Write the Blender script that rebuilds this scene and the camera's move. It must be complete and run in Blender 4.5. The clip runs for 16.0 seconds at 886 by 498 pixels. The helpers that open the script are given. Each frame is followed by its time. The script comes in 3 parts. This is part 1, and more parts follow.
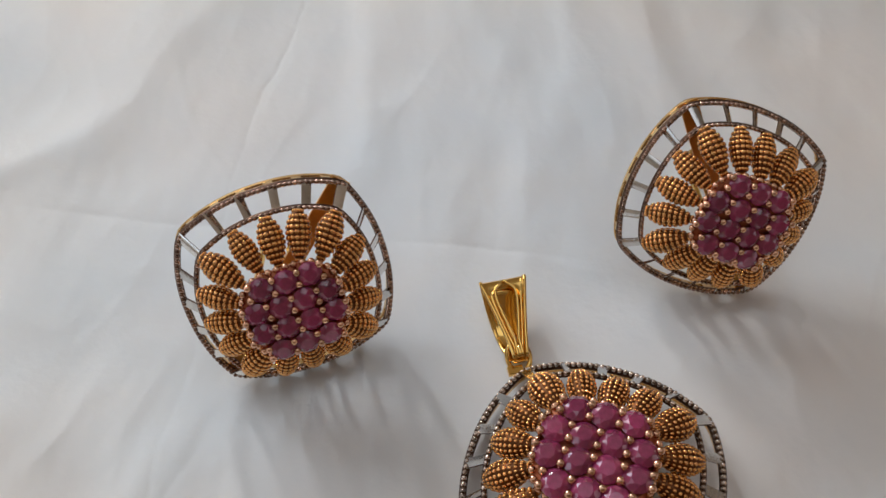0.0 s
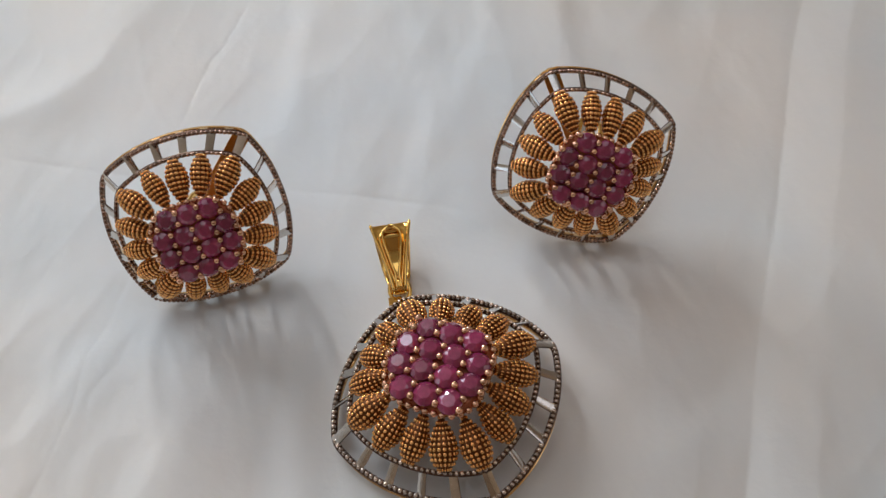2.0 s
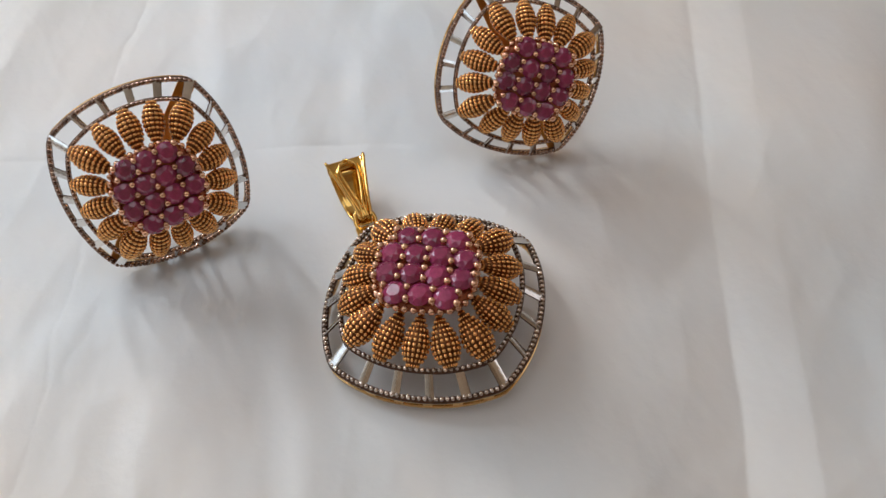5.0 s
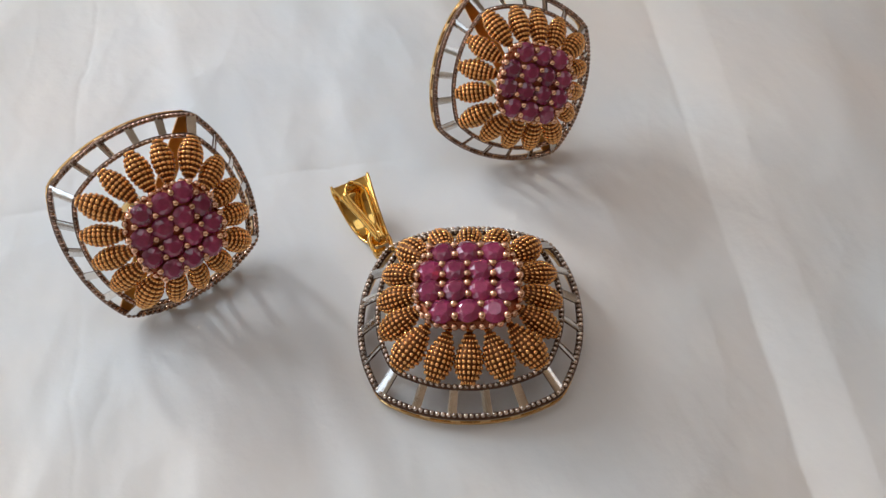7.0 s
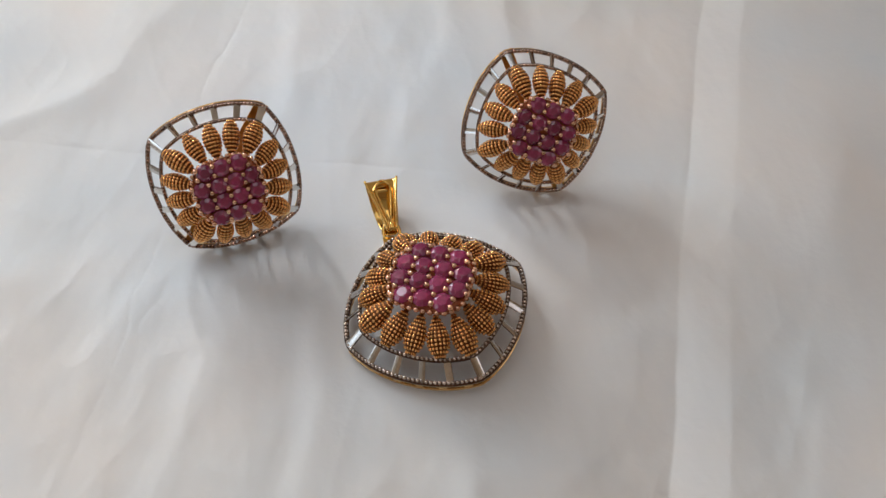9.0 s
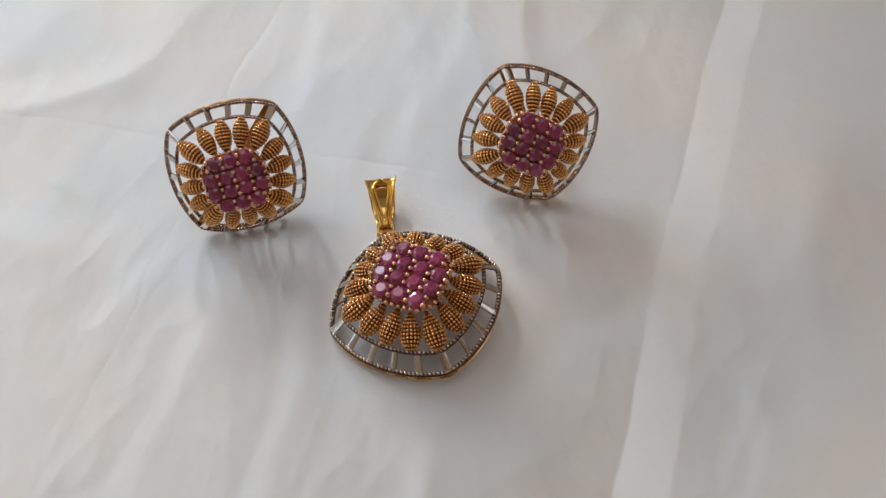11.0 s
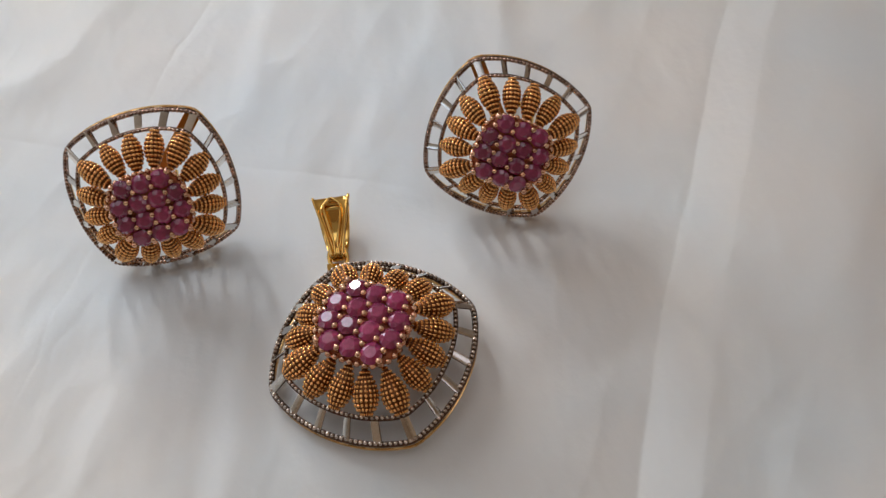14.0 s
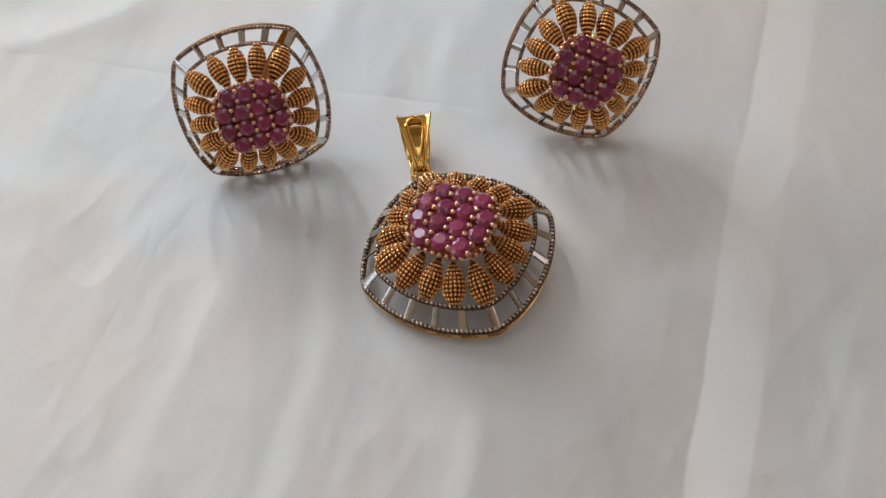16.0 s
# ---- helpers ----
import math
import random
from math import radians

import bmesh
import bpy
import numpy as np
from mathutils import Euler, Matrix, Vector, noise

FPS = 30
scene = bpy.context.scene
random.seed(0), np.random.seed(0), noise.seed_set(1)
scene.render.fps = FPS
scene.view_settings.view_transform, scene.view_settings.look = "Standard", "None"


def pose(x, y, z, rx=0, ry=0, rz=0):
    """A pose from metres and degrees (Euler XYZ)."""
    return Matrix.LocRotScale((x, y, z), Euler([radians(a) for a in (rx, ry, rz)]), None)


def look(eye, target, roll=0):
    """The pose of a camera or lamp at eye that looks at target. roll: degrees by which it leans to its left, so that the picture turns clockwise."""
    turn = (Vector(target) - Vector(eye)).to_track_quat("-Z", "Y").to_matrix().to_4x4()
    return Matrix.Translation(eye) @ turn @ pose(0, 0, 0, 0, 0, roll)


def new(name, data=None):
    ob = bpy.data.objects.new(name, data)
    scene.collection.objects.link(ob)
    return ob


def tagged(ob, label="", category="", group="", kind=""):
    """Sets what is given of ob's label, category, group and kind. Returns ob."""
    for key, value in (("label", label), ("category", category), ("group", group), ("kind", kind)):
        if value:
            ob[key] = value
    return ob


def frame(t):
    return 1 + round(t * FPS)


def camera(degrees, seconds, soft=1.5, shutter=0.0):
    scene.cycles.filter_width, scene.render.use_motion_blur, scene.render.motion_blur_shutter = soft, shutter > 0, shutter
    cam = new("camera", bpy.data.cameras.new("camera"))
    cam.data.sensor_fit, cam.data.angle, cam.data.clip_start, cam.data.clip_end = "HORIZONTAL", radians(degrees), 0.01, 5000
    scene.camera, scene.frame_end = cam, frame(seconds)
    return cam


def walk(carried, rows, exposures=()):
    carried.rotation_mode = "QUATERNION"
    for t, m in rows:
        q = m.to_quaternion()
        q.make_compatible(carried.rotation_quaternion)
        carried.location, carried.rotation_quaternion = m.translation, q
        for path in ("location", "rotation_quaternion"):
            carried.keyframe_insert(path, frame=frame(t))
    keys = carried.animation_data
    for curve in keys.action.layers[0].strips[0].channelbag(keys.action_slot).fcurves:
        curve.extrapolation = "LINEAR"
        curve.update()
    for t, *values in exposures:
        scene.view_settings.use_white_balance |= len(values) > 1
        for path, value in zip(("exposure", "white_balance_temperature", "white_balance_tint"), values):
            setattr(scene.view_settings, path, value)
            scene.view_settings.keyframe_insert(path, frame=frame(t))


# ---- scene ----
# Lengths below are in centimetres unless a line says otherwise; CM turns them into metres.
CM = 0.01
cam = camera(50.5, 16.0, soft=1.5)
# seconds, eye x y z (cm), turn rx ry rz (degrees)
ROWS = [
    (0.0, -1.490, -3.752, 9.599, 35.804, 0.688, -0.953),
    (0.2, -1.353, -3.964, 9.658, 36.471, 0.581, 0.142),
    (0.5, -1.294, -4.180, 10.049, 35.975, 0.826, -0.692),
    (0.8, -0.964, -4.488, 10.231, 36.327, 1.023, -0.615),
    (1.0, -0.758, -4.575, 10.387, 36.391, 1.303, -0.709),
    (1.2, -0.498, -4.637, 10.338, 36.642, 1.651, -0.695),
    (1.5, 0.028, -4.651, 10.361, 36.744, 2.134, -0.333),
    (1.8, 0.398, -4.995, 10.324, 36.224, 2.102, 0.801),
    (2.0, 0.530, -5.235, 10.482, 35.752, 2.296, 1.740),
    (2.2, 0.748, -5.374, 10.610, 35.575, 2.073, 2.556),
    (2.5, 1.008, -5.661, 11.122, 34.661, 1.830, 3.062),
    (2.8, 1.025, -5.989, 11.626, 34.051, 1.803, 3.522),
    (3.0, 1.125, -6.377, 12.059, 34.003, 1.757, 3.748),
    (3.2, 1.240, -6.770, 12.005, 34.951, 1.671, 4.060),
    (3.5, 1.213, -7.239, 11.689, 35.564, 1.812, 3.705),
    (3.8, 0.691, -7.102, 10.946, 36.065, 1.912, 1.492),
    (4.0, 0.366, -6.985, 10.582, 37.283, 1.619, -0.737),
    (4.2, 0.063, -6.908, 10.022, 38.122, 1.654, -2.911),
    (6.3, -1.935, -6.337, 9.412, 39.073, 0.148, -16.323),
    (6.5, -2.232, -6.354, 9.396, 38.982, -0.092, -17.129),
    (6.8, -2.471, -6.135, 9.462, 39.212, -0.340, -18.409),
    (7.0, -2.492, -5.986, 9.531, 38.972, -0.509, -19.190),
    (7.3, -2.570, -6.206, 9.782, 39.642, -0.464, -19.344),
    (7.5, -2.769, -6.508, 10.165, 39.914, -0.264, -19.360),
    (7.8, -2.614, -7.168, 10.588, 40.279, -0.638, -16.202),
    (8.0, -2.449, -7.678, 10.973, 40.290, -0.973, -13.602),
    (8.2, -2.065, -7.947, 11.279, 40.142, -0.721, -11.065),
    (8.5, -1.165, -8.059, 11.514, 40.064, -0.470, -7.709),
    (8.8, -0.378, -8.125, 11.541, 39.625, -0.177, -4.173),
    (9.0, -0.162, -8.205, 11.789, 38.782, 0.349, -2.397),
    (9.2, 0.146, -8.416, 12.162, 38.116, 0.562, 0.065),
    (11.3, 1.576, -8.478, 13.062, 36.985, 1.765, 3.759),
    (11.5, 1.810, -8.439, 13.135, 37.223, 1.972, 3.791),
    (11.7, 1.922, -8.350, 13.029, 37.130, 1.973, 3.554),
    (12.0, 1.922, -8.324, 12.918, 37.200, 1.786, 3.354),
    (12.2, 1.958, -8.098, 12.843, 37.051, 1.945, 2.884),
    (12.5, 1.888, -7.892, 12.814, 37.125, 1.840, 2.583),
    (12.8, 1.668, -7.605, 12.466, 37.056, 1.894, 2.136),
    (13.0, 1.613, -7.336, 12.296, 36.803, 1.517, 2.347),
    (13.2, 1.530, -7.117, 12.071, 36.726, 1.861, 1.874),
    (13.5, 1.550, -6.714, 11.775, 36.158, 1.776, 2.387),
    (13.8, 1.590, -6.381, 11.417, 36.124, 1.938, 2.602),
    (14.0, 1.549, -6.179, 11.188, 35.579, 1.989, 2.324),
    (14.2, 1.585, -6.011, 11.087, 35.311, 2.137, 2.668),
    (14.5, 1.480, -6.040, 11.070, 35.648, 2.158, 2.369),
    (14.8, 1.401, -6.199, 11.170, 35.775, 2.259, 2.433),
    (15.0, 1.201, -6.485, 11.341, 35.443, 2.167, 2.750),
    (15.2, 1.079, -6.785, 11.324, 35.905, 2.474, 3.241),
    (15.5, 0.844, -7.441, 11.424, 36.046, 2.562, 3.275),
    (15.8, 0.810, -7.630, 11.317, 35.356, 2.443, 3.842),
    (16.0, 0.703, -7.789, 11.281, 35.307, 2.218, 3.597),
]
walk(cam, [(t, pose(x * CM, y * CM, z * CM, rx, ry, rz)) for t, x, y, z, rx, ry, rz in ROWS],
     exposures=[(0.0, -0.28), (1.5, -0.26), (3.0, -0.26), (3.5, -0.25), (4.0, -0.17), (6.5, -0.01), (7.5, -0.02), (8.5, -0.12), (11.5, -0.13), (13.5, -0.19), (15.0, -0.14), (16.0, -0.15)])

# ---------------------------------------------------------------- light
world = bpy.data.worlds.new("daylight")
scene.world = world
world.use_nodes = True
wn = world.node_tree.nodes
sky = wn.new("ShaderNodeTexSky")
sky.sky_type, sky.sun_disc = "NISHITA", False
sky.sun_elevation, sky.sun_rotation = radians(40), radians(150)
wn["Background"].inputs["Strength"].default_value = 0.12
world.node_tree.links.new(sky.outputs["Color"], wn["Background"].inputs["Color"])


def area_lamp(name, eye, target, sx, sy, watts, colour):
    data = bpy.data.lights.new(name, "AREA")
    data.shape, data.size, data.size_y, data.energy, data.color = "RECTANGLE", sx, sy, watts, colour
    ob = new(name, data)
    ob.matrix_world = look(eye, target)
    return ob


# daylight standing in the two windows of the far wall, a wide one and a narrow one (metres)
WALL_Y, WALL_X = 0.34, -1.12
WINDOWS = [(-0.68, -0.235, 0.10, 0.72, 4.5, (0.79, 0.90, 1.0)), (-0.212, -0.138, 0.12, 0.34, 0.98, (0.93, 0.965, 1.0))]
for x0, x1, z0, z1, watts, colour in WINDOWS:
    area_lamp("window_daylight", ((x0 + x1) / 2, WALL_Y + 0.05, (z0 + z1) / 2), ((x0 + x1) / 2, 0, (z0 + z1) / 2), (x1 - x0 - 0.02) if x1 - x0 > 0.1 else 0.026, z1 - z0 - 0.02, watts, colour)
# unseen lamp added in the west wall, a bright spot for the bars to mirror
WEST_Y0, WEST_Y1, WEST_Z0, WEST_Z1 = -0.42, 0.02, 0.15, 0.65
area_lamp("west_added_lamp", (WALL_X - 0.05, (WEST_Y0 + WEST_Y1) / 2, (WEST_Z0 + WEST_Z1) / 2), (0, (WEST_Y0 + WEST_Y1) / 2, (WEST_Z0 + WEST_Z1) / 2),
          WEST_Y1 - WEST_Y0 - 0.02, WEST_Z1 - WEST_Z0 - 0.02, 0.9, (0.88, 0.94, 1.0))
# unseen warm fill lamp added in the east wall, to lift the right side
EAST_X, EAST_Y0, EAST_Y1, EAST_Z0, EAST_Z1 = 1.0, -0.40, 0.06, 0.14, 0.60
area_lamp("east_warm_fill", (EAST_X + 0.05, (EAST_Y0 + EAST_Y1) / 2, (EAST_Z0 + EAST_Z1) / 2), (0, (EAST_Y0 + EAST_Y1) / 2, (EAST_Z0 + EAST_Z1) / 2),
          EAST_Y1 - EAST_Y0 - 0.02, EAST_Z1 - EAST_Z0 - 0.02, 0.42, (1.0, 0.68, 0.40))
# unseen fill lamp added over an opening in the ceiling, to lighten the shadows
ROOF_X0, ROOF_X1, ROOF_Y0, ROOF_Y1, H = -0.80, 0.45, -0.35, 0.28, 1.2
area_lamp("overhead_fill", ((ROOF_X0 + ROOF_X1) / 2, (ROOF_Y0 + ROOF_Y1) / 2, H + 0.05), ((ROOF_X0 + ROOF_X1) / 2, (ROOF_Y0 + ROOF_Y1) / 2 + 0.001, 0),
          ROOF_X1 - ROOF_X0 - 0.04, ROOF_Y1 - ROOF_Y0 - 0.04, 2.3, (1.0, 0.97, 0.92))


# ---------------------------------------------------------------- materials
def material(name, base, rough=0.5, metal=0.0, vary=0.0, scale=300.0, bump=0.0, bump_scale=2000.0, spec=0.5, second=None, rough_vary=0.0):
    """A principled material with mottling at two scales and fine relief."""
    m = bpy.data.materials.new(name)
    m.use_nodes = True
    n, l = m.node_tree.nodes, m.node_tree.links
    b = n["Principled BSDF"]
    b.inputs["Roughness"].default_value, b.inputs["Metallic"].default_value = rough, metal
    b.inputs["Specular IOR Level"].default_value = spec
    co = n.new("ShaderNodeTexCoord")
    big = n.new("ShaderNodeTexNoise")
    big.inputs["Scale"].default_value, big.inputs["Detail"].default_value = scale, 6
    l.new(co.outputs["Object"], big.inputs["Vector"])
    mix = n.new("ShaderNodeMix")
    mix.data_type = "RGBA"
    other = second or [c * (1 - vary) for c in base]
    mix.inputs["A"].default_value, mix.inputs["B"].default_value = (*base, 1), (*other, 1)
    ramp = n.new("ShaderNodeMapRange")
    ramp.inputs["From Min"].default_value, ramp.inputs["From Max"].default_value = 0.35, 0.7
    l.new(big.outputs["Fac"], ramp.inputs["Value"])
    l.new(ramp.outputs["Result"], mix.inputs["Factor"])
    l.new(mix.outputs["Result"], b.inputs["Base Color"])
    if rough_vary:
        rr = n.new("ShaderNodeMapRange")
        rr.inputs["To Min"].default_value, rr.inputs["To Max"].default_value = rough - rough_vary, rough + rough_vary
        l.new(big.outputs["Fac"], rr.inputs["Value"])
        l.new(rr.outputs["Result"], b.inputs["Roughness"])
    if bump:
        fine = n.new("ShaderNodeTexNoise")
        fine.inputs["Scale"].default_value, fine.inputs["Detail"].default_value = bump_scale, 4
        l.new(co.outputs["Object"], fine.inputs["Vector"])
        bu = n.new("ShaderNodeBump")
        bu.inputs["Strength"].default_value, bu.inputs["Distance"].default_value = bump, 0.0002
        l.new(fine.outputs["Fac"], bu.inputs["Height"])
        l.new(bu.outputs["Normal"], b.inputs["Normal"])
    return m


# the cloth's two tones put blotches of warm and bluish light into its colour
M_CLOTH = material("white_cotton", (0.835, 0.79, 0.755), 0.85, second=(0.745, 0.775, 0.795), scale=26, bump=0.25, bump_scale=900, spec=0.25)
M_GOLD = material("polished_gold", (0.92, 0.58, 0.17), 0.09, 1.0, vary=0.12, scale=700, bump=0.03, bump_scale=3000, rough_vary=0.05)
M_GRAIN = material("grained_antique_gold", (0.98, 0.51, 0.18), 0.12, 1.0, vary=0.3, scale=900, rough_vary=0.08)
M_PATINA = material("dark_patina", (0.155, 0.056, 0.019), 0.34, 0.85, vary=0.4, scale=1500)
M_GALLERY = material("pale_gold_gallery", (0.86, 0.58, 0.27), 0.24, 1.0, vary=0.25, scale=800, rough_vary=0.08)
M_SATIN = material("satin_gold", (0.80, 0.42, 0.11), 0.38, 1.0, vary=0.2, scale=500, bump=0.15, bump_scale=3000)
M_SILVER = material("rhodium_silver", (0.78, 0.755, 0.725), 0.15, 1.0, vary=0.15, scale=900, bump=0.08, bump_scale=3000, rough_vary=0.06)
M_MILGRAIN = material("oxidised_silver_beads", (0.90, 0.77, 0.67), 0.24, 1.0, second=(0.28, 0.18, 0.12), scale=1200)
M_ROPE = material("dark_silver_rope", (0.68, 0.50, 0.40), 0.20, 1.0, second=(0.17, 0.085, 0.058), scale=1000)
M_BED = material("dark_gold_bed", (0.50, 0.17, 0.09), 0.36, 1.0, vary=0.3, scale=700)
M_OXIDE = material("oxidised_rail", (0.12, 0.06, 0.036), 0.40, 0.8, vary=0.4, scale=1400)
M_ROSE = material("rose_gold_prongs", (0.86, 0.50, 0.33), 0.20, 1.0, vary=0.2, scale=900)
M_WALL = material("painted_plaster", (0.80, 0.71, 0.59), 0.9, vary=0.08, scale=4, bump=0.2, bump_scale=60)
M_CEILING = material("white_ceiling_paint", (0.80, 0.78, 0.74), 0.9, vary=0.05, scale=4, bump=0.2, bump_scale=60)
M_TAN = material("tan_wall_paint", (0.82, 0.63, 0.43), 0.8, vary=0.1, scale=4, bump=0.2, bump_scale=60)
M_BROWN = material("brown_wall_paint", (0.42, 0.29, 0.19), 0.8, vary=0.12, scale=4, bump=0.2, bump_scale=60)
M_FLOOR = material("brown_floor", (0.22, 0.14, 0.09), 0.6, vary=0.3, scale=6, bump=0.2, bump_scale=80)


def by_piece(m, low, high):
    """Let the tone differ from piece to piece."""
    n, l = m.node_tree.nodes, m.node_tree.links
    b = n["Principled BSDF"]
    info, hue, span = n.new("ShaderNodeObjectInfo"), n.new("ShaderNodeHueSaturation"), n.new("ShaderNodeMapRange")
    span.inputs["To Min"].default_value, span.inputs["To Max"].default_value = low, high
    old = b.inputs["Base Color"].links[0].from_socket
    l.new(info.outputs["Random"], span.inputs["Value"])
    l.new(span.outputs["Result"], hue.inputs["Value"])
    l.new(old, hue.inputs["Color"])
    l.new(hue.outputs["Color"], b.inputs["Base Color"])
    return m


def light_tint(m, centre, near, far, cool_tone, warm_tone):
    """Tint of the light put into the base colour: cool within near of the centre, warm past far (metres)."""
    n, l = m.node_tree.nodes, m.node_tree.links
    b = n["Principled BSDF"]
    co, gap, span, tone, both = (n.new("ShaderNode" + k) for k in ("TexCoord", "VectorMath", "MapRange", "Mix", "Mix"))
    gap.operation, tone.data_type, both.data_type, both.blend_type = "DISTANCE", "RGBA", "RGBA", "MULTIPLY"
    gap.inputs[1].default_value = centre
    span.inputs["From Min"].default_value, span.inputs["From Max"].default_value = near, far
    tone.inputs["A"].default_value, tone.inputs["B"].default_value = (*cool_tone, 1), (*warm_tone, 1)
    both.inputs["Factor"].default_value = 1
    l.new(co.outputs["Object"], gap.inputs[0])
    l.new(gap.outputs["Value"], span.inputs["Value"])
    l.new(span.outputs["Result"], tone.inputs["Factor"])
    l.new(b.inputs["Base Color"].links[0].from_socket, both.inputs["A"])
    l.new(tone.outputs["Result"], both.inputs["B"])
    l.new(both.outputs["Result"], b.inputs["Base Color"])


# cool light round the bail and warm light further out, as cloth colour
light_tint(M_CLOTH, (-0.015, 0.036, 0), 0.018, 0.058, (0.965, 1.0, 1.035), (1.015, 0.994, 0.966))
for metal in (M_MILGRAIN, M_ROPE):
    by_piece(metal, 0.5, 1.35)
for metal in (M_SILVER, M_ROSE):
    by_piece(metal, 0.75, 1.15)


def ruby():
    m = material("ruby", (0.51, 0.056, 0.180), 0.13, vary=0.45, scale=900)
    b = m.node_tree.nodes["Principled BSDF"]
    b.inputs["IOR"].default_value = 1.76
    b.inputs["Transmission Weight"].default_value = 0.40
    b.inputs["Coat Weight"].default_value = 0.3
    b.inputs["Coat Roughness"].default_value = 0.05
    return by_piece(m, 0.72, 1.35)


M_RUBY = ruby()


# ---------------------------------------------------------------- mesh helpers
def mesh_of(name, verts, faces, mats, indices=None, smooth=False):
    """A mesh from points in centimetres."""
    me = bpy.data.meshes.new(name)
    me.from_pydata([tuple(c * CM for c in v) for v in verts], [], faces)
    for m in mats:
        me.materials.append(m)
    if indices:
        me.polygons.foreach_set("material_index", indices)
    me.polygons.foreach_set("use_smooth", [smooth] * len(me.polygons))
    me.update()
    return me


def part(name, me, parent, label="", m=None):
    ob = new(name, me)
    ob.parent = parent
    if m is not None:
        ob.matrix_basis = m
    return tagged(ob, label) if label else ob


def at_cm(x, y, z):
    return Matrix.Translation((x * CM, y * CM, z * CM))


def tube(points, radius, closed=False, sides=8, scales=None):
    """Points and faces of a round wire along a line."""
    pts = [Vector(p) for p in points]
    n, verts, faces, up = len(pts), [], [], None
    for i, p in enumerate(pts):
        a, b = pts[(i - 1) % n] if closed or i else p, pts[(i + 1) % n] if closed or i < n - 1 else p
        way = (b - a).normalized()
        if up is None:
            up = way.orthogonal().normalized()
        up = (up - way * up.dot(way)).normalized()
        side = way.cross(up)
        r = radius * (scales[i] if scales else 1)
        verts += [p + r * (math.cos(k * math.tau / sides) * up + math.sin(k * math.tau / sides) * side) for k in range(sides)]
    for i in range(n if closed else n - 1):
        for k in range(sides):
            a, b = i * sides, ((i + 1) % n) * sides
            faces.append((a + k, a + (k + 1) % sides, b + (k + 1) % sides, b + k))
    if not closed:
        faces += [tuple(reversed(range(sides))), tuple(range((n - 1) * sides, n * sides))]
    return verts, faces


def ball(r, rings=5, sides=8, squash=1.0):
    verts, faces = [(0, 0, r * squash)], []
    for i in range(1, rings):
        a = math.pi * i / rings
        verts += [(r * math.sin(a) * math.cos(k * math.tau / sides), r * math.sin(a) * math.sin(k * math.tau / sides), r * squash * math.cos(a)) for k in range(sides)]
    verts.append((0, 0, -r * squash))
    for k in range(sides):
        faces.append((0, 1 + k, 1 + (k + 1) % sides))
        for i in range(rings - 2):
            a, b = 1 + i * sides, 1 + (i + 1) * sides
            faces.append((a + k, b + k, b + (k + 1) % sides, a + (k + 1) % sides))
        last = 1 + (rings - 2) * sides
        faces.append((len(verts) - 1, last + (k + 1) % sides, last + k))
    return verts, faces


def many(shape, places):
    """One shape at many places, as one list of points and faces."""
    verts, faces = [], []
    for m in places:
        n = len(verts)
        verts += [m @ Vector(v) for v in shape[0]]
        faces += [tuple(n + i for i in f) for f in shape[1]]
    return verts, faces


def merged(*shapes):
    verts, faces = [], []
    for v, f in shapes:
        n = len(verts)
        verts += list(v)
        faces += [tuple(n + i for i in g) for g in f]
    return verts, faces


def block(corners_low, corners_high, bevel=0.2):
    """A strip from four low and four high corners with its upper edges chamfered."""
    low, high = [Vector(v) for v in corners_low], [Vector(v) for v in corners_high]
    mid = sum(high, Vector()) / 4
    shoulder = [l.lerp(h, 1 - bevel) for l, h in zip(low, high)]
    top = [h.lerp(mid, 0.06) for h in high]
    verts = low + shoulder + top
    faces = [(3, 2, 1, 0), (8, 9, 10, 11)]
    for r in (0, 4):
        faces += [(r + k, r + (k + 1) % 4, r + 4 + (k + 1) % 4, r + 4 + k) for k in range(4)]
    return verts, faces


# ---------------------------------------------------------------- jewels
CO, CI, BULGE_I, RIM_Z = 0.890, 0.737, 0.200, 0.0
PITCH_X, PITCH_Y, STONE_R = 0.255, 0.243, 0.1300
SIDES = [(1, 0, 0, -1), (0, 1, 1, 0), (-1, 0, 0, 1), (0, -1, -1, 0)]


def edge(side, t, half, bulge, z):
    """A point of a cushion-shaped ring: the side's number, -1 to 1 along it."""
    tx, ty, nx, ny = SIDES[side]
    out = half + bulge * (1 - abs(t) ** 2.2)
    return Vector((tx * t * half + nx * out, ty * t * half + ny * out, z))


def ring(half, bulge, z, per_side=24):
    line = [edge(s, -1 + 2 * i / per_side, half, bulge, z) for s in range(4) for i in range(per_side)]
    # soften the corners
    return [(line[i - 1] + 2 * p + line[(i + 1) % len(line)]) / 4 for i, p in enumerate(line)]


def spaced(line, count):
    """Points at even steps along a closed line, with their direction."""
    pts = [Vector(p) for p in line] + [Vector(line[0])]
    lengths = [0.0]
    for a, b in zip(pts, pts[1:]):
        lengths.append(lengths[-1] + (b - a).length)
    out, k = [], 0
    for i in range(count):
        d = lengths[-1] * i / count
        while lengths[k + 1] < d:
            k += 1
        f = (d - lengths[k]) / (lengths[k + 1] - lengths[k])
        out.append((pts[k].lerp(pts[k + 1], f), (pts[k + 1] - pts[k]).normalized()))
    return out


